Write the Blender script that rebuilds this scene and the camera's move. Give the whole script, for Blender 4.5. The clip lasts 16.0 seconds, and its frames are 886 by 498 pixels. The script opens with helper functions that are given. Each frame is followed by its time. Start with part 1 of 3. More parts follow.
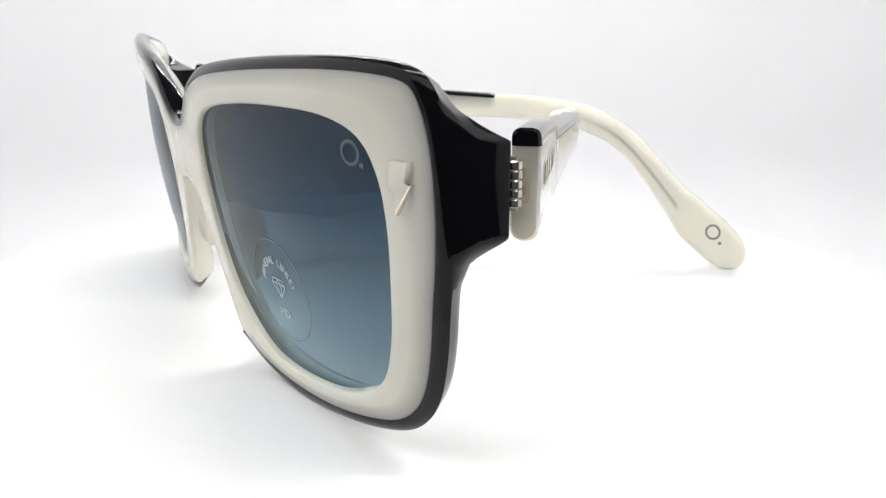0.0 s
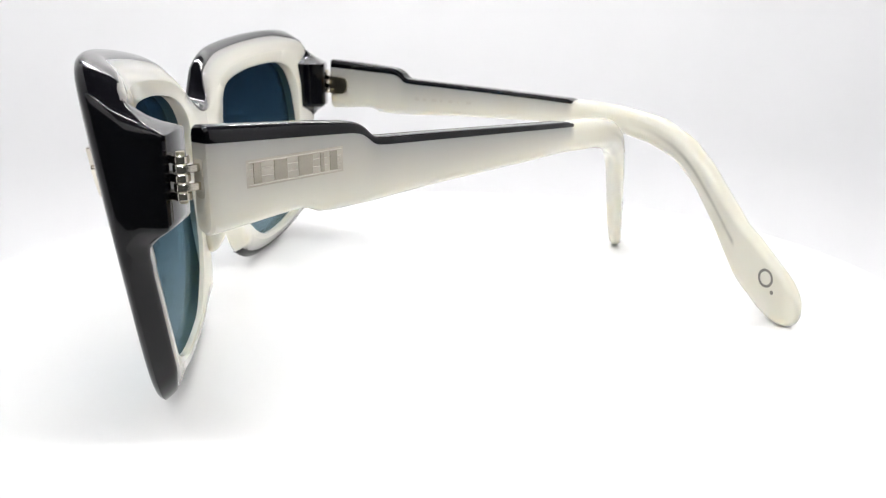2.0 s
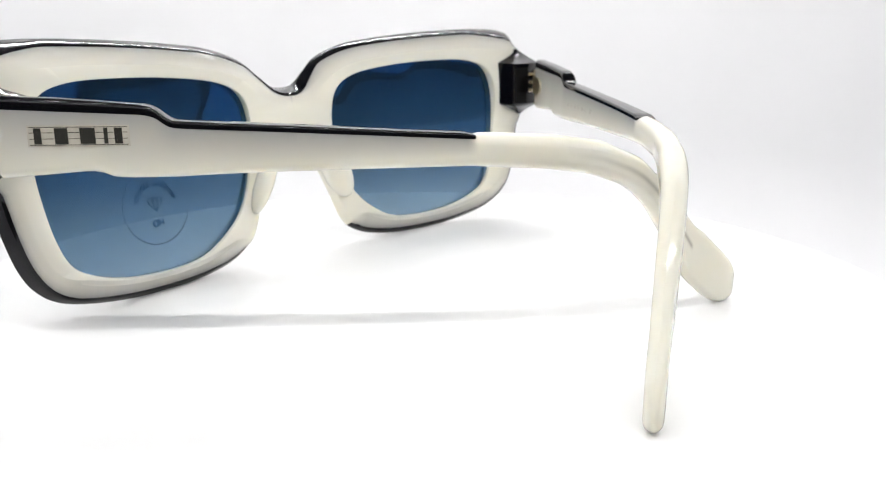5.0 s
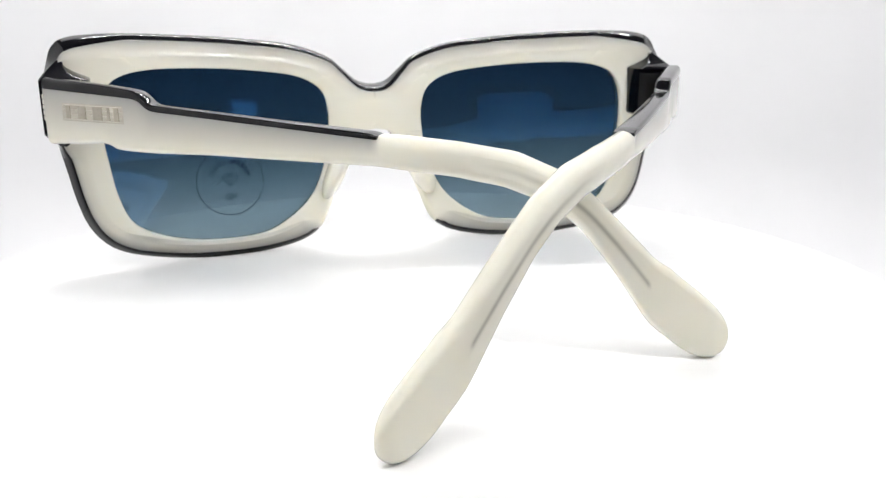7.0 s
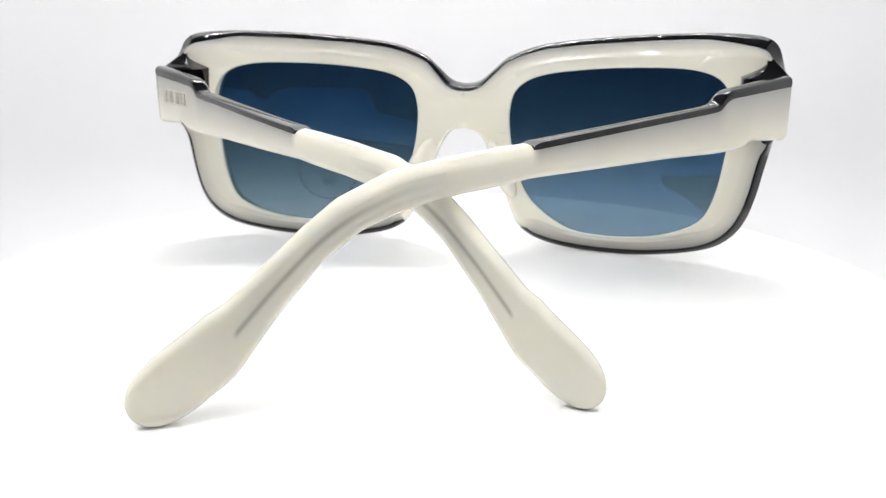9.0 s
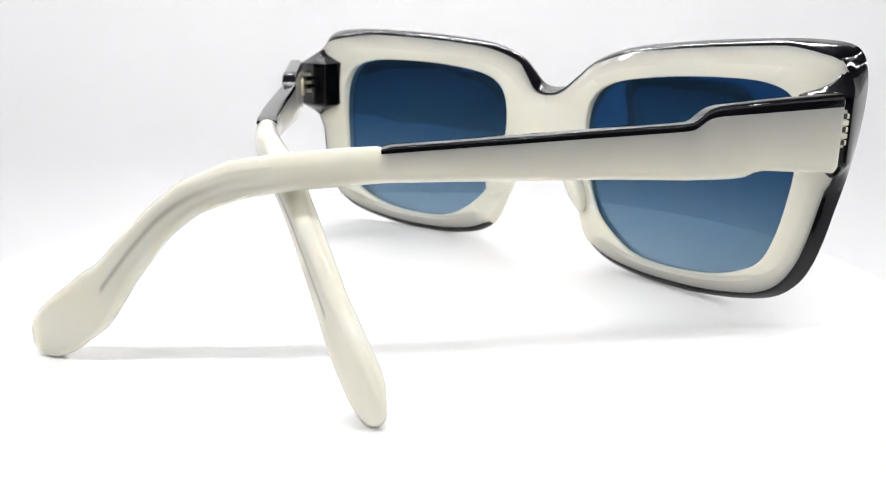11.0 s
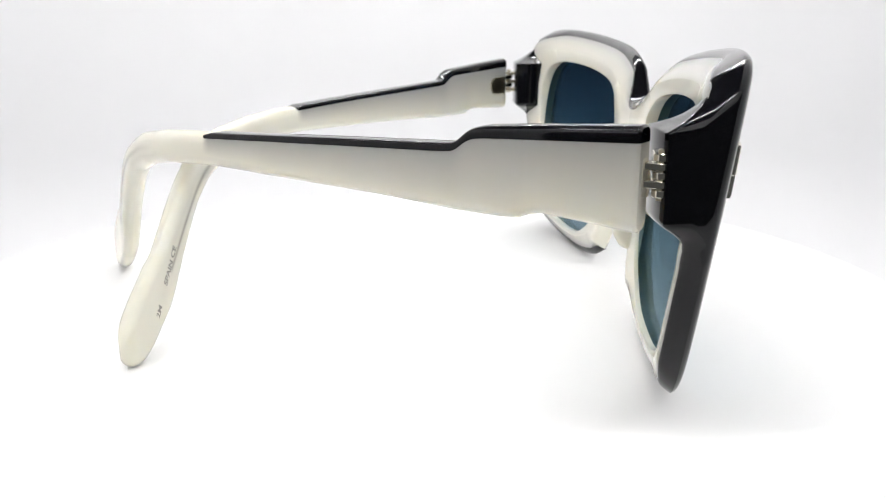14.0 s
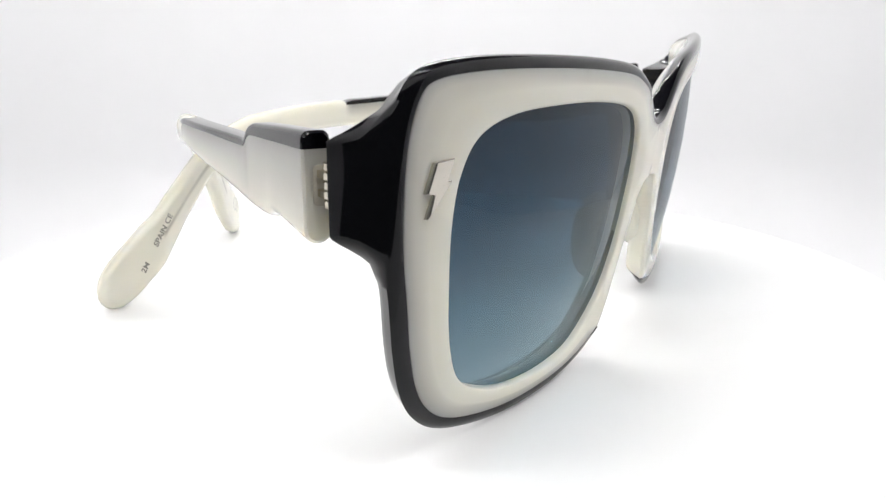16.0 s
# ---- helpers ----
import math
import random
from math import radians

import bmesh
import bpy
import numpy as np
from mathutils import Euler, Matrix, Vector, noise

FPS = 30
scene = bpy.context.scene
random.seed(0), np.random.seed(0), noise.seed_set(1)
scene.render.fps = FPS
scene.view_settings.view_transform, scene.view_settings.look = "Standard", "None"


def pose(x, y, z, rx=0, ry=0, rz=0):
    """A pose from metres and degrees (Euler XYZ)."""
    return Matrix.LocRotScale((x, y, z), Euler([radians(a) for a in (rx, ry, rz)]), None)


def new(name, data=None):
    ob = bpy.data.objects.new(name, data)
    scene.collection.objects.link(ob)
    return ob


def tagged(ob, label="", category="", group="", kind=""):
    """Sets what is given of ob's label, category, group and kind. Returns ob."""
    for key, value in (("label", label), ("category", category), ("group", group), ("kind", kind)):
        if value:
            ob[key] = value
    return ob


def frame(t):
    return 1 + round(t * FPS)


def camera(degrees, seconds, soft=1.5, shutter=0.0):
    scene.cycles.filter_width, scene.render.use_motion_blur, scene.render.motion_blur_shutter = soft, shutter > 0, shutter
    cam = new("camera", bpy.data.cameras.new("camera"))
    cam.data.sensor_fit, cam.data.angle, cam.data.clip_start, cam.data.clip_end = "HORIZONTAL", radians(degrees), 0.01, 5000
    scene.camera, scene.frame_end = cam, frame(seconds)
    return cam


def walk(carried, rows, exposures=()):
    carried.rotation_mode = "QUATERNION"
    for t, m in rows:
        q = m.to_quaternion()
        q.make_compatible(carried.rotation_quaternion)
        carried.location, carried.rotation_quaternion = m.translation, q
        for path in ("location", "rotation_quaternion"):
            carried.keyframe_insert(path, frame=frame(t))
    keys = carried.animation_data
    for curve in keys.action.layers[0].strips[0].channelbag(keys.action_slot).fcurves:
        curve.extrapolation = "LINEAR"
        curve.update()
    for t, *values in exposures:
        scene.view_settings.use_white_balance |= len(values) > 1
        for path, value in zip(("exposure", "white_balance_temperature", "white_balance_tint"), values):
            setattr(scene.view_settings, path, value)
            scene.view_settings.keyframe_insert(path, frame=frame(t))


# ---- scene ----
# ---- camera: a still lens a hand's width from the turntable ----
cam = camera(54.71, 16.0, soft=1.1)
EYE = pose(0.0, -0.16579, 0.05655, 74.44, 0, -1.547)
cam.data.dof.use_dof = True
cam.data.dof.focus_distance = 0.12
cam.data.dof.aperture_fstop = 60.0
walk(cam, [(0.0, EYE), (16.0, EYE)], exposures=[(0.0, 0.0), (16.0, 0.0)])

TURN_START = -62.31      # degrees, heading of the glasses at the start
TURN_RATE = -14.795      # degrees a second

# ---- world and lights: a white light box with LED bars, open to a dim room ----
world = bpy.data.worlds.new("dim_room")
world.use_nodes = True
world.node_tree.nodes["Background"].inputs["Color"].default_value = (0.9, 0.95, 1.0, 1)
world.node_tree.nodes["Background"].inputs["Strength"].default_value = 0.08
scene.world = world

# ---- materials ----
def material(name):
    m = bpy.data.materials.new(name)
    m.use_nodes = True
    nt = m.node_tree
    return m, nt, nt.nodes["Principled BSDF"]


def put(b, **values):
    for key, value in values.items():
        b.inputs[key.replace("_", " ")].default_value = value


def node(nt, kind, **values):
    n = nt.nodes.new(kind)
    for key, value in values.items():
        n.inputs[key.replace("_", " ")].default_value = value
    return n


def mottled(name, dark, light, scale, rough, bump=0.0, bump_scale=900.0, thin=None, **more):
    """A surface whose colour drifts between two tones, with fine relief and uneven gloss."""
    m, nt, b = material(name)
    co = nt.nodes.new("ShaderNodeTexCoord")
    big = node(nt, "ShaderNodeTexNoise", Scale=scale, Detail=4.0)
    ramp = nt.nodes.new("ShaderNodeMix")
    ramp.data_type = "RGBA"
    ramp.inputs[6].default_value, ramp.inputs[7].default_value = (*dark, 1), (*light, 1)
    nt.links.new(co.outputs["Object"], big.inputs["Vector"])
    nt.links.new(big.outputs["Fac"], ramp.inputs[0])
    nt.links.new(ramp.outputs[2], b.inputs["Base Color"])
    fine = node(nt, "ShaderNodeTexNoise", Scale=bump_scale, Detail=3.0)
    nt.links.new(co.outputs["Object"], fine.inputs["Vector"])
    gloss = nt.nodes.new("ShaderNodeMapRange")
    gloss.inputs["To Min"].default_value, gloss.inputs["To Max"].default_value = rough * 0.8, rough * 1.25
    nt.links.new(fine.outputs["Fac"], gloss.inputs["Value"])
    nt.links.new(gloss.outputs["Result"], b.inputs["Roughness"])
    # tint painted per point: black, wire or shading seen in the milk
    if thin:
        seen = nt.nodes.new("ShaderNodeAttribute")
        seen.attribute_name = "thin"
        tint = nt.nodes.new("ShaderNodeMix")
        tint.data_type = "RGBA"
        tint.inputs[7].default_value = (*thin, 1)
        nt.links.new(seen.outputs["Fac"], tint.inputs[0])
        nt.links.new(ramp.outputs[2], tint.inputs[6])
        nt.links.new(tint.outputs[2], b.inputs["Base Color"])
    if bump:
        bm_ = node(nt, "ShaderNodeBump", Strength=bump, Distance=0.0001)
        nt.links.new(fine.outputs["Fac"], bm_.inputs["Height"])
        nt.links.new(bm_.outputs["Normal"], b.inputs["Normal"])
    put(b, **more)
    return m


MILK = mottled("milky_acetate", (0.70, 0.68, 0.585), (0.83, 0.81, 0.72), 38, 0.08, Subsurface_Weight=0.5, Subsurface_Scale=0.0025,
               Subsurface_Radius=(1.0, 0.9, 0.7), IOR=1.48)
# its grey tint stands for black seen through and for painted shading
MILK_OVER_BLACK_SHADED = mottled("milky_acetate_over_black_shaded", (0.70, 0.68, 0.585), (0.83, 0.81, 0.72), 38, 0.08, thin=(0.30, 0.295, 0.285), Subsurface_Weight=0.5,
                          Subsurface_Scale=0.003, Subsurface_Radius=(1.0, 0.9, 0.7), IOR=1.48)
BLACK = mottled("black_acetate", (0.0015, 0.0015, 0.002), (0.003, 0.003, 0.005), 80, 0.05, IOR=1.47, Specular_IOR_Level=0.33)
METAL = mottled("polished_metal", (0.70, 0.66, 0.58), (0.78, 0.74, 0.66), 300, 0.16, Metallic=1.0)
HINGE_METAL = mottled("hinge_metal", (0.62, 0.58, 0.49), (0.74, 0.70, 0.60), 400, 0.09, Metallic=1.0)
DULL_METAL = mottled("dull_metal", (0.42, 0.38, 0.28), (0.54, 0.49, 0.38), 400, 0.3, Metallic=1.0)
PLATE_WHITE = mottled("turntable_white", (0.86, 0.86, 0.86), (0.90, 0.90, 0.90), 12, 0.40, IOR=1.35)
BOX_WHITE = mottled("light_box_white", (0.80, 0.80, 0.81), (0.84, 0.84, 0.85), 6, 0.6, 0.1, 400)
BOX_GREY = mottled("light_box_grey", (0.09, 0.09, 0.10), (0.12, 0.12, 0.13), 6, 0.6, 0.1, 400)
CORE = mottled("core_wire_under_milk", (0.70, 0.68, 0.585), (0.83, 0.81, 0.72), 38, 0.08, thin=(0.42, 0.40, 0.34), Subsurface_Weight=0.35,
               Subsurface_Scale=0.002, Subsurface_Radius=(1.0, 0.9, 0.7), IOR=1.48)
FAINT = mottled("faint_grey_ink", (0.50, 0.48, 0.42), (0.60, 0.57, 0.50), 200, 0.2)
LETTER_METAL = mottled("letter_metal", (0.36, 0.33, 0.27), (0.46, 0.43, 0.36), 300, 0.14, Metallic=1.0)
PLAQUE = mottled("plaque_grey", (0.44, 0.41, 0.34), (0.54, 0.51, 0.43), 160, 0.25, IOR=1.5)
INK = mottled("grey_ink", (0.16, 0.15, 0.13), (0.24, 0.23, 0.20), 500, 0.4)
PRINT = mottled("lens_print", (0.36, 0.39, 0.42), (0.44, 0.47, 0.50), 500, 0.4)
DARK_PRINT = mottled("dark_lens_print", (0.05, 0.07, 0.09), (0.08, 0.10, 0.12), 500, 0.3)


def lens_glass(name, gloss_colour, head_on, sideways=0.9, power=5.0):
    """Tinted glass, dark at the top and clear at the bottom; half the tint at each face."""
    m, nt, b = material(name)
    nt.nodes.remove(b)
    co = nt.nodes.new("ShaderNodeTexCoord")
    split = nt.nodes.new("ShaderNodeSeparateXYZ")
    rng = nt.nodes.new("ShaderNodeMapRange")
    rng.inputs["From Min"].default_value, rng.inputs["From Max"].default_value = 0.006, 0.046
    ramp = nt.nodes.new("ShaderNodeValToRGB")
    e = ramp.color_ramp.elements
    e[0].position, e[0].color = 0.0, (0.455, 0.54, 0.58, 1)
    e[1].position, e[1].color = 1.0, (0.075, 0.13, 0.18, 1)
    for at, colour in ((0.3, (0.295, 0.385, 0.435, 1)), (0.62, (0.13, 0.20, 0.255, 1))):
        e.new(at).color = colour
    clear = nt.nodes.new("ShaderNodeBsdfTransparent")
    gloss = nt.nodes.new("ShaderNodeBsdfGlossy")
    gloss.inputs["Color"].default_value, gloss.inputs["Roughness"].default_value = (*gloss_colour, 1), 0.02
    facing = nt.nodes.new("ShaderNodeLayerWeight")
    rise = nt.nodes.new("ShaderNodeMath")
    rise.operation, rise.inputs[1].default_value = "POWER", power
    gain = nt.nodes.new("ShaderNodeMath")
    gain.operation, gain.inputs[1].default_value, gain.inputs[2].default_value = "MULTIPLY_ADD", sideways, head_on
    facing.inputs["Blend"].default_value = 0.5
    nt.links.new(facing.outputs["Facing"], rise.inputs[0])
    nt.links.new(rise.outputs["Value"], gain.inputs[0])
    mix = nt.nodes.new("ShaderNodeMixShader")
    nt.links.new(co.outputs["Object"], split.inputs["Vector"])
    nt.links.new(split.outputs["Z"], rng.inputs["Value"])
    nt.links.new(rng.outputs["Result"], ramp.inputs["Fac"])
    nt.links.new(ramp.outputs["Color"], clear.inputs["Color"])
    nt.links.new(gain.outputs["Value"], mix.inputs["Fac"])
    nt.links.new(clear.outputs["BSDF"], mix.inputs[1])
    nt.links.new(gloss.outputs["BSDF"], mix.inputs[2])
    nt.links.new(mix.outputs["Shader"], nt.nodes["Material Output"].inputs["Surface"])
    return m


LENS_FRONT = lens_glass("gradient_lens_front", (0.95, 0.97, 1.0), 0.036, 0.5)
LENS_BACK = lens_glass("gradient_lens_coated_back", (0.03, 0.25, 1.0), 0.10, -0.31, 1.5)


def glow(name, colour, strength):
    m, nt, b = material(name)
    put(b, Base_Color=(*colour, 1), Emission_Color=(*colour, 1), Emission_Strength=strength)
    return m


LED = glow("led_white", (1.0, 0.99, 0.975), 315.0)
LED_DIM = glow("led_white_dim", (1.0, 0.99, 0.975), 300.0)

# ---- building helpers ----
MM = 0.001


def part(name, bm, mat, parent=None, label="", smooth=True, angle=40):
    """Links a bmesh, drawn in millimetres, as one mesh object under a thing or a part."""
    bmesh.ops.recalc_face_normals(bm, faces=bm.faces)
    for v in bm.verts:
        v.co *= MM
    if smooth:
        for f in bm.faces:
            f.smooth = True
        for e in bm.edges:
            if len(e.link_faces) == 2 and e.calc_face_angle(0) > radians(angle):
                e.smooth = False
    me = bpy.data.meshes.new(name)
    bm.to_mesh(me)
    bm.free()
    for m in (mat if isinstance(mat, (list, tuple)) else [mat]):
        me.materials.append(m)
    ob = new(name, me)
    if parent:
        ob.parent = parent
    return tagged(ob, label) if label else ob


def loft(bm, rings, closed=True, caps=True):
    """Skins a list of rings of points of equal count."""
    vs = [[bm.verts.new(p) for p in r] for r in rings]
    n = len(vs[0])
    for a, b in zip(vs, vs[1:]):
        for i in range(n if closed else n - 1):
            j = (i + 1) % n
            bm.faces.new((a[i], a[j], b[j], b[i]))
    if caps:
        bm.faces.new(vs[0])
        bm.faces.new(vs[-1])
    return vs


def spline(points, n=8, before=None, after=None):
    """A smooth curve through a few control points, of any dimension."""
    P = [np.array(p, float) for p in points]
    P = [np.array(before, float) if before else 2 * P[0] - P[1]] + P + [np.array(after, float) if after else 2 * P[-1] - P[-2]]
    out = []
    for a, b, c, d in zip(P, P[1:], P[2:], P[3:]):
        for i in range(n):
            t = i / n
            out.append(0.5 * (2 * b + (c - a) * t + (2 * a - 5 * b + 4 * c - d) * t * t + (3 * b - a - 3 * c + d) * t ** 3))
    out.append(P[-2])
    return out


def box(bm, x0, x1, y0, y1, z0, z1, bevel=0.0):
    made = bmesh.ops.create_cube(bm, size=1, matrix=Matrix.Translation(((x0 + x1) / 2, (y0 + y1) / 2, (z0 + z1) / 2)) @ Matrix.Diagonal((x1 - x0, y1 - y0, z1 - z0, 1)))
    if bevel:
        edges = list({e for v in made["verts"] for e in v.link_edges})
        bmesh.ops.bevel(bm, geom=edges, offset=bevel, segments=2, affect="EDGES", profile=0.5)


def slab(bm, polygon, place, depth):
    """A thin plate: a polygon of (a, b) set by place(a, b, height), from height 0 to depth."""
    low = [bm.verts.new(place(a, b, 0.0)) for a, b in polygon]
    top = [bm.verts.new(place(a, b, depth)) for a, b in polygon]
    bm.faces.new(top)
    bm.faces.new(low[::-1])
    for i in range(len(low)):
        j = (i + 1) % len(low)
        bm.faces.new((low[i], low[j], top[j], top[i]))


def rounded(w, z0, z1, r_low, r_top, per=5):
    """A rounded upright rectangle as (side, height) pairs: half width w, from z0 to z1."""
    r_low, r_top = min(r_low, w, (z1 - z0) * 0.499), min(r_top, w, (z1 - z0) * 0.499)
    out = []
    for cx, cz, r, a0 in ((w - r_low, z0 + r_low, r_low, -90), (w - r_top, z1 - r_top, r_top, 0), (-w + r_top, z1 - r_top, r_top, 90), (-w + r_low, z0 + r_low, r_low, 180)):
        for i in range(per):
            a = radians(a0 + 90 * i / (per - 1))
            out.append((cx + r * math.cos(a), cz + r * math.sin(a)))
    return out


# ---- the light box ----
def slab_wall(name, lo, hi, label, mat=None):
    bm = bmesh.new()
    box(bm, lo[0], hi[0], lo[1], hi[1], lo[2], hi[2], 1.5)
    ob = part(name, bm, mat or BOX_WHITE, None, "", False)
    return tagged(ob, label, "wall", kind="structure")


def sweep():
    """The white sheet that runs along the floor and curves up into the back wall."""
    bm = bmesh.new()
    r = 50
    line = [(-205, -60), (239 - r, -60)] + [(239 - r + r * math.sin(radians(a)), r - 60 - r * math.cos(radians(a))) for a in range(6, 90, 6)] + [(239, r - 60), (239, 275)]
    rings = [[(x, y, z) for y, z in line] + [(x, y + 3 * (z > -60), z - 3) for y, z in line[::-1]] for x in (-239, 239)]
    loft(bm, rings)
    return tagged(part("backdrop", bm, BOX_WHITE, None), "seamless white backdrop sheet curving up behind the turntable", "backdrop", kind="structure")


sweep()
slab_wall("floor", (-245, -205, -70), (245, 245, -64), "white light box floor under the turntable")
slab_wall("wall_back", (-245, 244, -64), (245, 250, 275), "white light box back wall")
slab_wall("wall_left", (-245, -205, -64), (-239.5, 244, 275), "white light box side wall")
slab_wall("wall_right", (239.5, -205, -64), (245, 244, 275), "white light box side wall")
slab_wall("wall_front", (-245, -211, 130), (245, -205, 275), "white upper flap of the light box front")
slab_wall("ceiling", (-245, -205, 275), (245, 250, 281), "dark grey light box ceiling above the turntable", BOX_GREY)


def led_bar(y, glowing, half):
    bar = new("led_light_bar")
    bar.location = (0, y * MM, 0.275)
    tagged(bar, "slim LED light bar fixed under the light box ceiling", "light", "ceiling light bars")
    bm = bmesh.new()
    box(bm, -half - 10, half + 10, -6, 6, -4, 0, 0.6)
    part("housing", bm, BOX_WHITE, bar, "white strip housing")
    bm = bmesh.new()
    box(bm, -2.4, 2.4, -2.4, 2.4, -5.2, -4, 0.3)
    first = part("led", bm, glowing, bar, "bright white LED")
    for i in range(26):
        ob = first if i == 0 else new("led", first.data)
        ob.parent = bar
        ob.location = (half * (-1 + 2 * i / 25) * MM, 0, 0)


led_bar(-115, LED, 195)
led_bar(192, LED_DIM, 125)

# ---- the turntable ----
bm = bmesh.new()
R, DECK = 98.4, 1.7
loft(bm, [[(r * math.cos(2 * math.pi * i / 180), r * math.sin(2 * math.pi * i / 180), z + DECK) for i in range(180)]
          for r, z in ((R - 6, -10), (R - 0.6, -9.6), (R, -9), (R, -0.9), (R - 0.3, -0.25), (R - 0.9, 0.0), (R * 0.5, 0.0), (0.5, 0.0))])
plate = part("turntable_plate", bm, PLATE_WHITE)
tagged(plate, "round glossy white turntable plate under the sunglasses", "turntable")
bm = bmesh.new()
loft(bm, [[(r * math.cos(2 * math.pi * i / 90), r * math.sin(2 * math.pi * i / 90), z) for i in range(90)]
          for r, z in ((78, -60), (80, -59), (80, -11), (78, DECK - 10))])
tagged(part("turntable_pedestal", bm, PLATE_WHITE), "low round white pedestal standing on the floor sheet", "pedestal")

# ---- the sunglasses: x to the wearer's left, y back, z up, in millimetres from the turning axis ----
OX, OY = 0.28, -27.48
glasses = new("sunglasses")
tagged(glasses, "milky white and black acetate sunglasses with blue gradient lenses", "sunglasses")

THICK = 5.2


def bow(x, z):
    """The front face: bowed round the head and leaning forward at the top."""
    return -13.4 + 0.0021 * (x * x - 1225) + 0.7 * (x / 66) ** 6 - 0.13 * (z - 18)


def seat(x, z, d, draw=1.0):
    """A point of the front at depth d behind the face; the rim draws in towards the back."""
    q = draw * max((d - 1.3) / (THICK - 1.3), 0)
    return Vector((x - q * (2.0 - 1.9 * min(max((z - 27) / 5, 0), 1) * min(max((49 - z) / 3, 0), 1)) * min(max((x - 52) / 16, 0), 1) + OX, bow(x, z) + d * (0.72 + 0.28 * min(max((z - 26) / 12, 0), 1)) + OY, z + q * (2.6 - 4.6 * z / 51)))


RN = 12
RIM = spline([(0, 40.2), (3.5, 41.0), (7, 44.0), (10.5, 46.8), (18, 49.5), (28, 50.9), (40, 51.9), (52, 52.5), (60, 52.5), (65.2, 51.9), (67.7, 50.3),
              (69.0, 46.8), (69.4, 42), (69.1, 36), (68.3, 30), (67.1, 24), (65.9, 18), (64.3, 12.8), (61.9, 8.9), (58.1, 5.9), (52.3, 3.9), (44, 2.4),
              (35, 1.9), (27, 2.2), (20, 3.4), (15.4, 5.4), (12.8, 8.3), (10.4, 14.2), (7.8, 20.5), (5.4, 26), (3.2, 28.8), (0, 29.7)], RN, (-3.5, 41.0), (-3.2, 28.8))
HOLE = spline([(60.3, 33), (59.8, 39), (57.4, 43.1), (51.6, 45.0), (42, 45.3), (30, 44.7), (18.5, 43), (13, 40), (11, 35), (11.2, 28), (13, 20), (17, 13),
               (25, 7.4), (33, 6.0), (43, 6.6), (50.5, 8.7), (55.6, 12), (58.1, 17.5), (59.5, 25), (60.3, 33)], 7, (59.5, 25), (59.8, 39))
RIM = [p * np.array((1.0 + 0.013 * min(1.0, p[0] / 60), 1.0 - 0.008 * max(0.0, (p[1] - 30) / 22))) for p in RIM]
HOLE = [p * np.array((1.006, 1.0)) for p in HOLE]
MID = np.array((35.0, 26.5))


def hole_towards(p):
    """Where the way from the lens's middle to p leaves the opening."""
    d = np.array(p) - MID
    d = d / np.linalg.norm(d)
    for a, b in zip(HOLE, HOLE[1:]):
        e = b - a
        den = d[0] * e[1] - d[1] * e[0]
        if abs(den) < 1e-9:
            continue
        w = a - MID
        k, v = (w[0] * e[1] - w[1] * e[0]) / den, (w[0] * d[1] - w[1] * d[0]) / den
        if k > 0 and -1e-6 <= v <= 1 + 1e-6:
            return MID + d * k
    return MID


def rim_samples():
    """Along the rim: outer point, inward normal, share of black edge, on the middle seam or not."""
    out = []
    for i, p in enumerate(RIM):
        a, b = RIM[max(i - 1, 0)], RIM[min(i + 1, len(RIM) - 1)]
        t = (b - a) / np.linalg.norm(b - a)
        if i in (0, len(RIM) - 1):
            t = np.array((1.0 if i == 0 else -1.0, 0.0))
        nose = i / RN
        out.append((p, np.array((t[1], -t[0])), min(1.0, max(0.0, (25.3 - nose) / 0.9)), False))
    return out


def flank(p):
    """1 on the outer sides of the front, 0 along its top and bottom."""
    return min(max((p[0] - 55) / 9, 0), 1)


def away(p):
    """0 at the middle of the bridge, 1 past it."""
    k = min(max((p[0] - 1) / 9, 0), 1)
    return k * k * (3 - 2 * k)


SAMPLES = rim_samples()
EDGE, EDGE_BACK = 1.6, 0.75


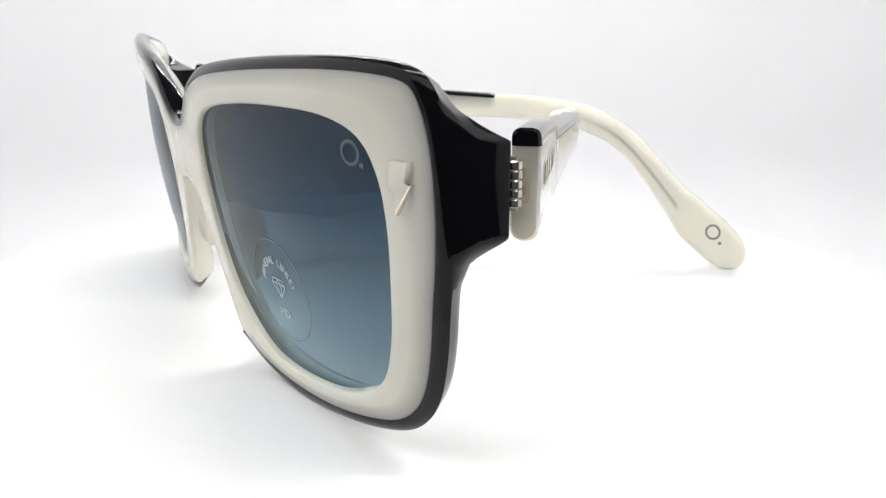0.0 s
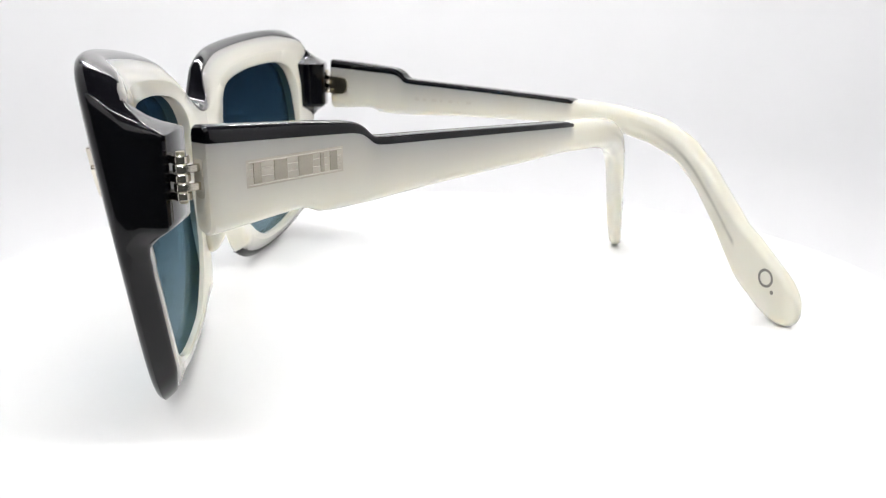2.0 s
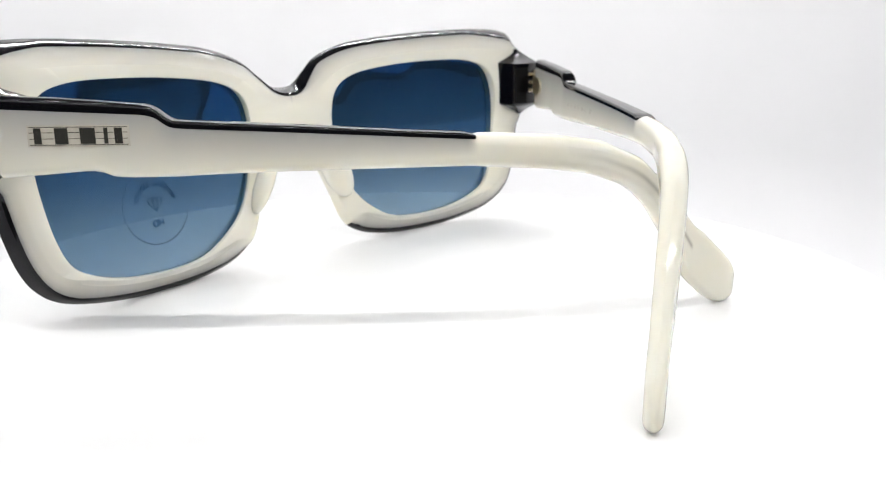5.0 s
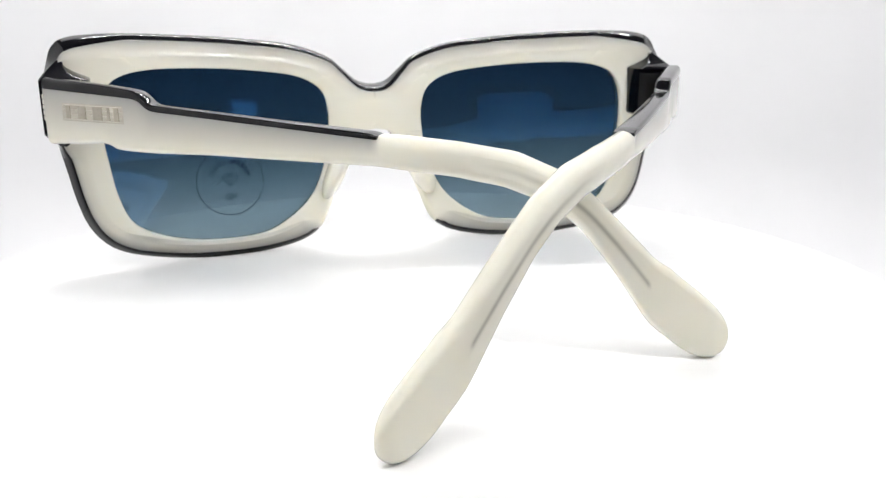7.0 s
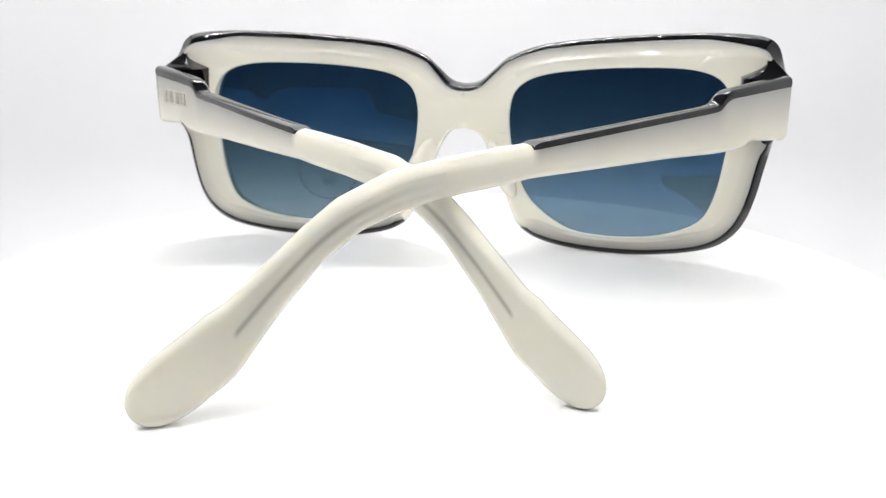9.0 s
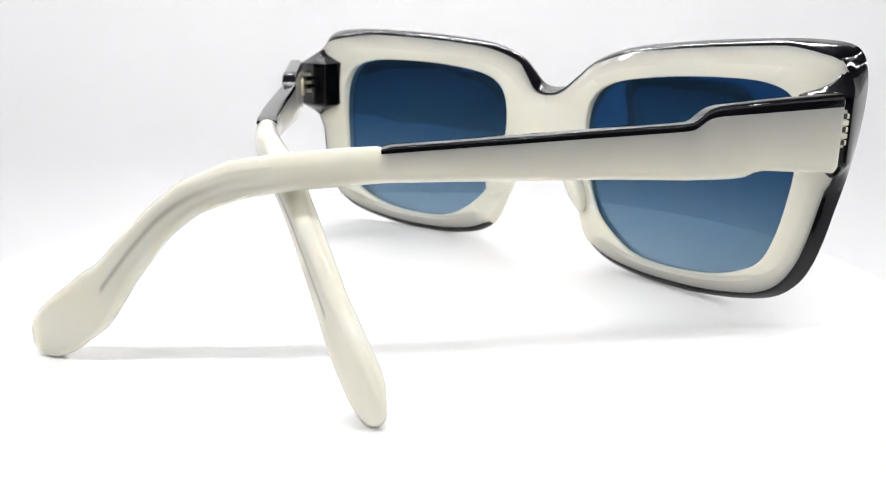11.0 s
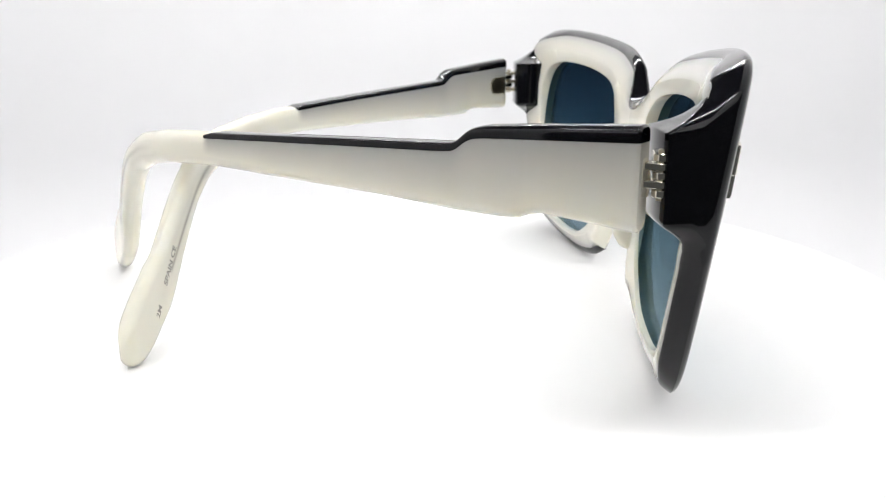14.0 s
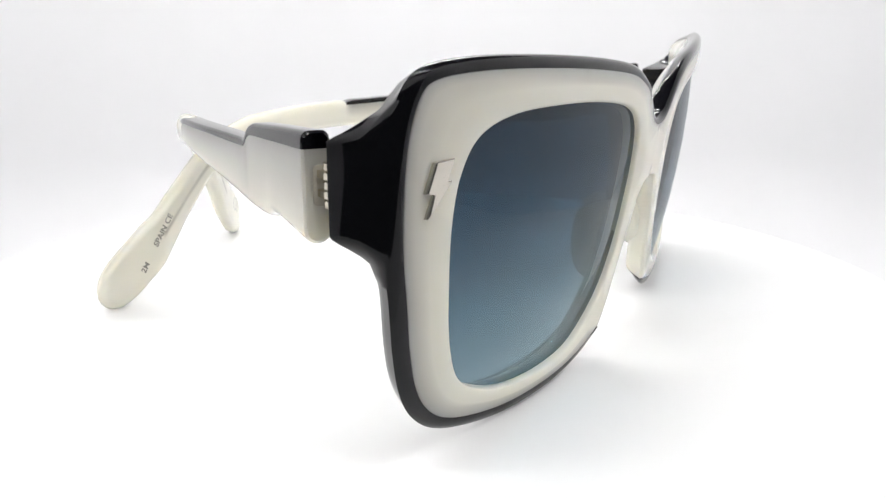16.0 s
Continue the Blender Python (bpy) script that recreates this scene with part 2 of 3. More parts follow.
def front_white():
    bm = bmesh.new()
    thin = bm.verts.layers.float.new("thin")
    # grey towards the black edge: black seen through, with lost light painted in
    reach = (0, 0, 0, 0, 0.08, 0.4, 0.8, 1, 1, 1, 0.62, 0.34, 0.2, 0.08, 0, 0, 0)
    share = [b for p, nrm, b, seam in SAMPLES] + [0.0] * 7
    rows = []
    for p, nrm, black, seam in SAMPLES:
        h = hole_towards(p)
        rr = 0.2 + 0.8 * (1 - black)
        w, wb = p + nrm * EDGE * black, p + nrm * EDGE_BACK * black
        o, ob = (w - h) / np.linalg.norm(w - h), (wb - h) / np.linalg.norm(wb - h)
        room = np.linalg.norm(p - h)
        k, deep = black * away(p), 1.5 * flank(p)
        bevel = [(0.3, 2.9 + deep), (0.95 - 0.2 * deep, 4.15 + 0.55 * deep), (1.9 - 0.3 * deep, THICK - 0.28 + 0.1 * deep), (3.1 - 0.3 * deep, THICK)]
        plain = [(wb, THICK - rr), (wb - ob * rr * 0.35, THICK - rr * 0.3), (wb - ob * rr * 1.2, THICK), (wb - ob * min(1.7, np.linalg.norm(wb - h) * 0.4), THICK + 0.03)]
        back = [((p + nrm * min(q, room * 0.55)) * k + v * (1 - k), d * k + e * (1 - k)) for (q, d), (v, e) in zip(bevel, plain)]
        row = [(h, 2.1), (h, 0.5), (h + o * 0.15, 0.2), (h + o * 0.5, 0.03), ((h + w) / 2, -0.08), (w - o * min(1.7, np.linalg.norm(w - h) * 0.4), -0.03), (w - o * rr * 1.2, 0.0), (w - o * rr * 0.35, rr * 0.3), (w, rr)]
        row += back
        row += [((h + wb) / 2, THICK + 0.05), (h + ob * 0.3, THICK - 0.02), (h - ob * 0.2, THICK - 0.3), (h - ob * 0.3, THICK - 0.9)]
        lip = 0.4 * min(max((h[1] - 37) / 5, 0), 1)
        rows.append([seat(q[0], q[1] - (lip if k > 13 else 0), d, 0.0 if k in (0, 14, 15, 16) else 0.5 if k == 13 else 1.0) for k, (q, d) in enumerate(row)])
    # the middle seam, between the bridge's top and the nose arch
    top, low = SAMPLES[0][0] + SAMPLES[0][1] * EDGE, SAMPLES[-1][0]
    seam_rows = []
    for i in range(1, 8):
        p = low + (top - low) * i / 8
        h = hole_towards(p)
        o = (p - h) / np.linalg.norm(p - h)
        row = [(h, 2.1), (h, 0.5), (h + o * 0.15, 0.2), (h + o * 0.5, 0.03), ((h + p) / 2, -0.08), (p - o * 1.7, -0.03), (p - o * 0.6, 0.0), (p - o * 0.2, 0.0), (p, 0.0),
               (p, THICK), (p - o * 0.2, THICK), (p - o * 0.6, THICK), (p - o * 1.7, THICK + 0.03), ((h + p) / 2, THICK + 0.05), (h + o * 0.3, THICK - 0.02), (h - o * 0.2, THICK - 0.3), (h - o * 0.3, THICK - 0.9)]
        seam_rows.append([seat(q[0], q[1], d, 0.0 if k in (0, 14, 15, 16) else 0.5 if k == 13 else 1.0) for k, (q, d) in enumerate(row)])
    allrows = rows + seam_rows
    n, m = len(allrows), len(rows)
    for side in (1, -1):
        vs = [[bm.verts.new((OX + side * (v.x - OX), v.y, v.z)) for v in r] for r in allrows]
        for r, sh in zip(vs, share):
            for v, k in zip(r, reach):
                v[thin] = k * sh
        for i in range(n):
            j = (i + 1) % n
            on_seam = i >= m - 1
            for k in range(17):
                l = (k + 1) % 17
                if k == 8 and on_seam:
                    continue
                bm.faces.new((vs[i][k], vs[j][k], vs[j][l], vs[i][l]))
    bmesh.ops.remove_doubles(bm, verts=bm.verts, dist=0.02)
    return part("front_frame", bm, MILK_OVER_BLACK_SHADED, glasses, "milky white acetate front with two lens openings")


def swell(p):
    """How far the black edge grows back into the end piece that carries the hinge: 0 none, 1 all."""
    x, z = p
    if x < 62:
        return 0.0
    low = min(max((z - 28.6) / 2.8, 0), 1)
    top = min(max((50.9 - z) / 4.6, 0), 1)
    return low * low * (3 - 2 * low) * top ** 2.3


def front_black():
    bm = bmesh.new()
    for side in (1, -1):
        rings = []
        for p, nrm, black, seam in SAMPLES:
            if black < 0.02:
                break
            e, grown = EDGE * black, swell(p)
            zl = 31.5 + (min(max(p[1], 29.5), 48.5) - 29.5) * 13.6 / 19.0
            dp = 1.5 * flank(p) + 2.0 * (1 - away(p))
            row = [(e, 0.1, None), (e * 0.7, 0.1, None), (e * 0.35, 0.32, None), (e * 0.1, 0.75, None), (0, 1.3, None), (0, 2.0 + dp * 0.6, (70.3, -3.0)), (0.03, 2.5 + dp, (70.7, 0.1)), (0.12 * black, 2.85 + dp, (70.6, 0.55)),
                   (0.3 * black, 3.05 + dp, (70.1, 0.75)), (0.5 * black, 3.1 + dp, (62.6, 0.75)), (0.8 * black, 2.9 + dp, (61.8, 0.4)), (1.0 * black, 2.7 + dp * 0.5, (61.4, -1.0)), (e + 0.3 * black, 2.2, (61.6, -6.0))]
            ring = []
            for q, d, back in row:
                v = seat(*(p + nrm * q), d)
                if back:
                    z = v.z + (zl - v.z) * grown ** 0.45
                    v = v.lerp(Vector((back[0] + OX, back[1] + OY, zl)), grown)
                    v.z = z
                ring.append((OX + side * (v.x - OX), v.y, v.z))
            rings.append(ring)
        vs = loft(bm, rings, True, False)
        bm.faces.new(vs[-1])
    bmesh.ops.remove_doubles(bm, verts=bm.verts, dist=0.01)
    return part("rim_edge", bm, BLACK, glasses, "glossy black acetate outer edge with its two end pieces", True, 50)


front_white()
front_black()


def lens(side):
    bm = bmesh.new()
    ring0 = [MID + (h - MID) * 1.006 for h in HOLE[:-1]]
    fronts, backs = [], []
    for s in (1.0, 0.97, 0.9, 0.8, 0.65, 0.45, 0.2):
        fr, ba = [], []
        for h in ring0:
            q = MID + (h - MID) * s
            bulge = 1.3 * (1 - s * s)
            base = bow(*q)
            fr.append((OX + side * q[0], OY + base + 0.9 - bulge, q[1] + 0.5))
            ba.append((OX + side * q[0], OY + base + 2.7 - bulge, q[1] + 0.5))
        fronts.append(fr)
        backs.append(ba)
    vf = [[bm.verts.new(v) for v in r] for r in fronts]
    vb = [[bm.verts.new(v) for v in r] for r in backs]
    n = len(ring0)
    for vs, mat in ((vf, 0), (vb, 1)):
        for a, b in zip(vs, vs[1:]):
            for i in range(n):
                j = (i + 1) % n
                f = bm.faces.new((a[i], a[j], b[j], b[i]))
                f.material_index = mat
        f = bm.faces.new(vs[-1])
        f.material_index = mat
    for i in range(n):
        j = (i + 1) % n
        bm.faces.new((vf[0][i], vf[0][j], vb[0][j], vb[0][i]))
    return part("lens", bm, [LENS_FRONT, LENS_BACK], glasses, "blue gradient mineral glass lens")


def on_lens(x, z, up, side=1):
    """A point on the lens's front, up mm proud of it."""
    q = np.array((x, z))
    h = hole_towards(q) if np.linalg.norm(q - MID) > 0.01 else MID + 1
    s = np.linalg.norm(q - MID) / (np.linalg.norm(h - MID) * 1.006)
    return Vector((OX + side * x, OY + bow(x, z) + 0.9 - 1.3 * (1 - s * s) - up, z + 0.5))


def letters(text, size):
    """The built-in font's outlines of a text as flat polygons in a bmesh, from the origin, size mm high."""
    cu = bpy.data.curves.new("writing", "FONT")
    cu.body, cu.size, cu.align_x = text, size, "CENTER"
    cu.resolution_u, cu.offset = 3, 0.025 * size
    ob = bpy.data.objects.new("writing", cu)
    scene.collection.objects.link(ob)
    me = bpy.data.meshes.new_from_object(ob.evaluated_get(bpy.context.evaluated_depsgraph_get()))
    bm = bmesh.new()
    bm.from_mesh(me)
    bpy.data.objects.remove(ob)
    bpy.data.curves.remove(cu)
    bpy.data.meshes.remove(me)
    return bm


def stamp(target, text, size, place):
    """Adds a text to the bmesh target, each point set by place(a, b)."""
    bm = letters(text, size)
    made = {v: target.verts.new(place(v.co.x, v.co.y)) for v in bm.verts}
    for f in bm.faces:
        target.faces.new([made[v] for v in f.verts])
    bm.free()


def ring(bm, place, r, width, start=0, end=360, n=64, squash=1.0):
    """A flat band round the origin."""
    vs = []
    for i in range(n + 1):
        a = radians(start + (end - start) * i / n)
        vs.append([bm.verts.new(place(q * math.cos(a), q * math.sin(a) * squash)) for q in (r - width / 2, r + width / 2)])
    for a, b in zip(vs, vs[1:]):
        bm.faces.new((a[0], a[1], b[1], b[0]))


def disc(bm, place, r, n=20):
    bm.faces.new([bm.verts.new(place(r * math.cos(2 * math.pi * i / n), r * math.sin(2 * math.pi * i / n))) for i in range(n)])


for side in (1, -1):
    glass = lens(side)
    if side == 1:
        # round mineral-glass sticker; facing the lens, its words run to the wearer's left
        SX, SZ = 34.5, 18.2
        place = lambda a, b: on_lens(SX + a, SZ + b, 0.06)
        bm = bmesh.new()
        word = "MINERAL LENSES"
        for i, ch in enumerate(word):
            ang = radians(90 + 70 - 140 * i / (len(word) - 1))
            turn = ang - math.pi / 2
            if ch != " ":
                stamp(bm, ch, 1.55, lambda a, b, ang=ang, turn=turn: place(4.0 * math.cos(ang) + a * math.cos(turn) - b * math.sin(turn),
                                                                          4.0 * math.sin(ang) + a * math.sin(turn) + b * math.cos(turn)))
        stamp(bm, "HD", 1.9, lambda a, b: place(a, b - 4.1))
        gem = [(-1.5, 1.6), (1.5, 1.6), (2.2, 0.7), (0, -1.8), (-2.2, 0.7), (-1.5, 1.6), (-0.8, 0.7), (0, 1.6), (0.8, 0.7), (1.5, 1.6)]
        lines = list(zip(gem[:5], gem[1:6])) + [((-2.2, 0.7), (2.2, 0.7)), ((-0.8, 0.7), (0, -1.8)), ((0.8, 0.7), (0, -1.8)), ((-0.8, 0.7), (0, 1.6)), ((0.8, 0.7), (0, 1.6))]
        for (ax, az), (bx, bz) in lines:
            d = Vector((bx - ax, bz - az)).normalized() * 0.11
            bm.faces.new([bm.verts.new(place(x * 0.85, z * 0.85 + 0.4)) for x, z in ((ax - d.y, az + d.x), (bx - d.y, bz + d.x), (bx + d.y, bz - d.x), (ax + d.y, az - d.x))])
        part("lens_print", bm, PRINT, glass, "pale printed words MINERAL LENSES HD round a gem outline", False)
        bm = bmesh.new()
        ring(bm, place, 7.6, 0.15)
        part("sticker_edge", bm, DARK_PRINT, glass, "thin dark rim of a round clear sticker", False)
        bm = bmesh.new()
        mark = lambda a, b: on_lens(55.6 + a, 40.6 + b, 0.06)
        ring(bm, mark, 1.35, 0.45)
        disc(bm, lambda a, b: mark(a + 1.7, b - 1.3), 0.35)
        part("lens_mark", bm, DARK_PRINT, glass, "small dark ring and dot mark", False)


def emblem(side):
    """The metal lightning bolt set on the outer rim."""
    bm = bmesh.new()
    bolt = [(-0.9, 3.2), (1.8, 3.3), (0.75, 0.75), (1.8, 0.75), (-1.25, -3.3), (-0.5, -0.35), (-1.75, -0.35)]
    cx, cz = (64.6, 38.2) if side == 1 else (-64.4, 38.0)
    slab(bm, bolt, lambda a, b, h: Vector((OX + cx + a, OY + bow(cx + a, cz + b) + 0.2 - h, cz + b)), 0.9)
    bmesh.ops.bevel(bm, geom=[e for e in bm.edges], offset=0.12, segments=1, affect="EDGES")
    return part("lightning_emblem", bm, METAL, glasses, "polished metal lightning bolt emblem", True, 25)


def nose_pad(side):
    bm = bmesh.new()
    bmesh.ops.create_uvsphere(bm, u_segments=28, v_segments=18, radius=1)
    m = Matrix.Translation((OX + side * 10.0, OY - 10.9, 20.6)) @ Matrix.Rotation(radians(side * -24), 4, "Y") @ Matrix.Rotation(radians(side * -30), 4, "Z") @ Matrix.Diagonal((2.1, 3.7, 7.4, 1))
    bmesh.ops.transform(bm, matrix=m, verts=bm.verts)
    return part("nose_pad", bm, MILK, glasses, "moulded milky acetate nose pad")


for side in (1, -1):
    emblem(side)
    nose_pad(side)

# the front stands a little askew to the temples
for ob in glasses.children:
    ob.rotation_euler.z = 0.008

# ---- temples: a plan curve of the outer face, and heights along it ----
PLANS = {-1: [(-70.75, 3.5), (-55.3, 24.4), (-27, 62), (-8, 78.7), (12.6, 89.7), (27, 97.4)],
         1: [(70.0, 6.2), (50.4, 22.3), (14.9, 53.4), (-8, 66.2), (-28.6, 71.8), (-44.2, 75.4)]}
TOP = [(0, 44.4), (13, 43.6), (22.8, 42.8), (24.6, 42.2), (26.6, 40.4), (29, 40.2), (46, 39.4), (60, 38.7), (74, 38.0), (80, 37.8), (88, 37.2), (97, 35.9), (105, 32.6), (110, 29), (118, 22), (127, 13.8), (131, 11.0), (134, 8.2), (135.6, 6.2), (136.4, 4.3)]
SPLIT = [(0, 42.4), (22.8, 41.3), (24.6, 40.9), (26.6, 39.3), (29, 39.1), (46, 38.4), (60, 37.8), (74, 37.1), (140, 37)]
LOW = [(0, 31.4), (14, 32.4), (15.5, 32.3), (17.2, 31.4), (20, 31.25), (27, 31.3), (40, 31.9), (58, 32.3), (74, 32.5), (87, 31.6), (95, 30.3), (102, 27.8), (108, 23.4), (114, 16.8), (120, 9.0), (125, 4.3), (128, 2.0), (131, 0.6), (133.6, 1.1), (135.4, 2.7), (136.4, 4.1)]
HALF = [(0, 1.65), (30, 1.6), (70, 1.75), (85, 2.1), (100, 2.2), (112, 1.9), (122, 1.55), (133, 1.45), (137, 1.2)]


def height(table, u):
    return float(np.interp(u, [a for a, b in table], [b for a, b in table]))


def smooth_height(table, u, soft=0.7):
    return sum(height(table, min(max(u + k * soft, 0), 136.4)) for k in (-1, -0.5, 0, 0.5, 1)) / 5


def tip(u):
    """Middle and half height of the rounded paddle end."""
    k = (u - 124) / 11.6
    return 11.8 - 9.0 * k + 3.4 * k * k, 5.8 * math.sqrt(max(1e-4, 1 - abs(k) ** 2.8))


class Temple:
    """Lengths u along the temple to places: its outer face, its inner face and its middle."""

    def __init__(self, side):
        self.side = side
        self.line = spline(PLANS[side], 30)
        self.run = [0.1 if side == 1 else 1.5]
        self.start = self.run[0]
        for a, b in zip(self.line, self.line[1:]):
            self.run.append(self.run[-1] + float(np.linalg.norm(b - a)))

    def plan(self, u):
        x = float(np.interp(u, self.run, [p[0] for p in self.line]))
        y = float(np.interp(u, self.run, [p[1] for p in self.line]))
        return np.array((x, y))

    def inward(self, u):
        t = self.plan(min(max(u, self.start + 0.6) + 0.6, 136)) - self.plan(max(u - 0.6, self.start))
        t = t / np.linalg.norm(t)
        return np.array((t[1], -t[0])) * -self.side

    def at(self, u, across, z):
        """across: -1 the outer face, 0 the middle, 1 the inner face, more or less in half widths."""
        w = height(HALF, u)
        u = u if u < 105 else 105 + (u - 105) * (0.89 if self.side == 1 else 0.97)
        p = self.plan(u) + self.inward(u) * (float(np.interp(u, (0, 25, 70, 110, 125), (2.1, 1.5, 1.2, 0.3, 0.0))) + across * w)
        return Vector((p[0] + OX, p[1] + OY, z))

    def over(self, u, z, up, inner=False):
        """A point up mm proud of the outer or inner face."""
        w = height(HALF, u)
        return self.at(u, (1 + up / w) if inner else (-1 - up / w), z)


def us(a, b, step):
    n = max(2, int((b - a) / step))
    return [a + (b - a) * i / n for i in range(n + 1)]


def make_temple(side):
    t = Temple(side)
    # milky body
    bm = bmesh.new()
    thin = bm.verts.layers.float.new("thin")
    rings, veil_shade = [], []
    for u in [t.start, t.start + 0.15, t.start + 0.4] + us(2.1, 22, 1.5) + us(22.3, 30, 0.4) + us(31, 73, 2.0) + us(73.3, 77, 0.3) + us(78, 123, 1.0) + [124 + 11.6 * math.sin(radians(a)) for a in range(0, 88, 4)] + [135.59]:
        w = height(HALF, u)
        low, top, cut = smooth_height(LOW, u), smooth_height(TOP, u), smooth_height(SPLIT, u)
        if u > 121:
            mid, half = tip(u)
            blend = min(1.0, (u - 121) / 3)
            low, top = low + (mid - half - low) * blend, top + (mid + half - top) * blend
        if u > 105:
            low, top = low - 0.6 * (u - 105) / 31, top - 0.6 * (u - 105) / 31
        k = min(1.0, max(0.0, (u - 73.4) / 1.6))
        z1 = cut + (top - cut) * k
        small = 0.3 * max(0.0, 1 - (u - t.start) / 0.4)
        if u > 132.2:
            w *= math.sqrt(max(0.02, 1 - ((u - 132.2) / 3.42) ** 2))
        soft_low = 1.5 if u < 60 else min(w, 1.5 + (u - 60) * 0.04)
        soft_top = 0.12 if k == 0 else min(w, 0.12 + k * 1.9)
        ring_ = rounded(w - small, low + small, max(z1 - small * 0.2, low + 0.05), soft_low, soft_top)
        rings.append([t.at(u, a / height(HALF, u), z) for a, z in ring_])
        # grey growing upwards: black inlay seen through, plus shading painted into the colour
        veil_shade.append([0.85 * (1 - k) if z > (low + z1) / 2 else 0.0 for a, z in ring_])
    for vs, shades in zip(loft(bm, rings), veil_shade):
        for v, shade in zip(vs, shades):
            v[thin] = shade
    temple = part("temple", bm, MILK_OVER_BLACK_SHADED, glasses, "milky white acetate temple, half folded, with a drooping tip")
    # black inlay along the top
    bm = bmesh.new()
    rings = []
    for u in [t.start, t.start + 0.12, t.start + 0.35] + us(2.1, 22, 1.5) + us(22.3, 30, 0.4) + us(31, 73, 2.0) + [73.6, 74.1, 74.6]:
        w = height(HALF, u) + 0.015
        top, cut = smooth_height(TOP, u) + 0.02, smooth_height(SPLIT, u)
        end = max(0.0, (u - 73) / 1.6)
        small = 0.3 * max(0.0, 1 - (u - t.start) / 0.35)
        ring_ = rounded(w - small, cut - 0.02, top - small - end * 0.35, 0.05, min(1.9, (top - cut) * 0.85))
        rings.append([t.at(u, a / height(HALF, u), z) for a, z in ring_])
    loft(bm, rings)
    part("top_inlay", bm, BLACK, temple, "glossy black acetate strip along the top")
    # core wire showing softly through the bend, on both faces
    for inner in (False, True):
        bm = bmesh.new()
        deep = bm.verts.layers.float.new("thin")
        row, seen = [], []
        for u in us(90, 120.4, 0.8):
            zc = smooth_height(TOP, u) * 0.52 + smooth_height(LOW, u) * 0.48
            fade = min(1.0, (u - 90) / 16) * min(1.0, (120.4 - u) / 0.8)
            row.append([t.over(u, zc + k * 0.32, 0.03 if abs(k) < 4 else 0.004, inner) for k in range(-4, 5)])
            seen.append([fade * math.exp(-(k / 1.7) ** 2) * (abs(k) < 4) for k in range(-4, 5)])
        for vs, shades in zip(loft(bm, row, False, False), seen):
            for v, shade in zip(vs, shades):
                v[deep] = shade
        part("core_wire", bm, CORE, temple, "grey core wire showing through the acetate")
    # hinge: leaves stacked on one pin between the end piece and the temple
    d = t.plan(t.start + 2.0) - t.plan(t.start)
    d = Vector((*(d / np.linalg.norm(d)), 0))
    face = t.at(t.start, 0.15, 0)
    pin = t.at(t.start, 0.7, 0) - d * 1.7
    bm = bmesh.new()
    socket = Vector((side * 66.4 + OX, OY - 0.3, 0))
    for i in range(5):
        z0, thick, end = 35.9 + i * 1.06, 0.92, (t.at(t.start, 0.45, 0) + d * 0.8 if i % 2 else socket)
        way = end - pin
        across = Vector((-way.y, way.x, 0)).normalized()
        ahead = way.normalized()
        outline = [pin + (across * math.cos(radians(a)) - ahead * math.sin(radians(a))) * 1.0 for a in range(0, 181, 20)]
        outline += [end - across * 0.9, end + across * 0.9]
        slab(bm, [(v.x, v.y) for v in outline], lambda a, b, h, z0=z0: Vector((a, b, z0 + h)), thick)
    bmesh.ops.bevel(bm, geom=[e for e in bm.edges], offset=0.1, segments=1, affect="EDGES")
    barrel = part("hinge", bm, HINGE_METAL, glasses, "five-leaf polished metal hinge", True, 30)
    bm = bmesh.new()
    bmesh.ops.create_cone(bm, cap_ends=True, segments=20, radius1=0.5, radius2=0.5, depth=6.0, matrix=Matrix.Translation((pin.x, pin.y, 38.5)))
    part("pin", bm, DULL_METAL, barrel, "small hinge screw")
    bm = bmesh.new()
    outline = [(1.5, -2.1), (5.6, -2.1)] + [(5.6 + 2.1 * math.sin(radians(a)), -2.1 * math.cos(radians(a))) for a in range(20, 161, 20)] + [(5.6, 2.1), (1.5, 2.1)]
    slab(bm, outline, lambda a, b, h: t.over(a, 37.7 + b, h - 0.1, True), 0.5)
    part("hinge_leaf", bm, DULL_METAL, barrel, "rounded metal hinge leaf on the inner face")
    # its root, a rounded grey plate let into the temple's end
    bm = bmesh.new()
    side_way = Vector((-d.y, d.x, 0))
    slab(bm, rounded(0.75, 35.9, 40.5, 0.5, 0.5), lambda a, b, h: face + side_way * a - d * (h - 0.12) + Vector((0, 0, b)), 0.2)
    part("hinge_core", bm, PLAQUE, barrel, "hinge plate seen through the temple's end")
    return t, temple


TL, left_temple = make_temple(1)
TR, right_temple = make_temple(-1)

# name plaque on the left temple: a metal-edged panel with five upright bars for its letters
bm = bmesh.new()
slab(bm, [(5.2, 36.5), (20.6, 36.5), (20.6, 39.85), (5.2, 39.85)], lambda a, b, h: TL.over(a, b, h - 0.1), 0.13)
plaque = part("plaque", bm, PLAQUE, left_temple, "grey plaque with fine lines and five letter bars", False)
bm = bmesh.new()
for z in (36.8, 37.75, 38.7, 39.55):
    slab(bm, [(5.5, z - 0.05), (20.3, z - 0.05), (20.3, z + 0.05), (5.5, z + 0.05)], lambda a, b, h: TL.over(a, b, h), 0.06)
part("plaque_lines", bm, METAL, plaque, "fine bright metal lines", False)
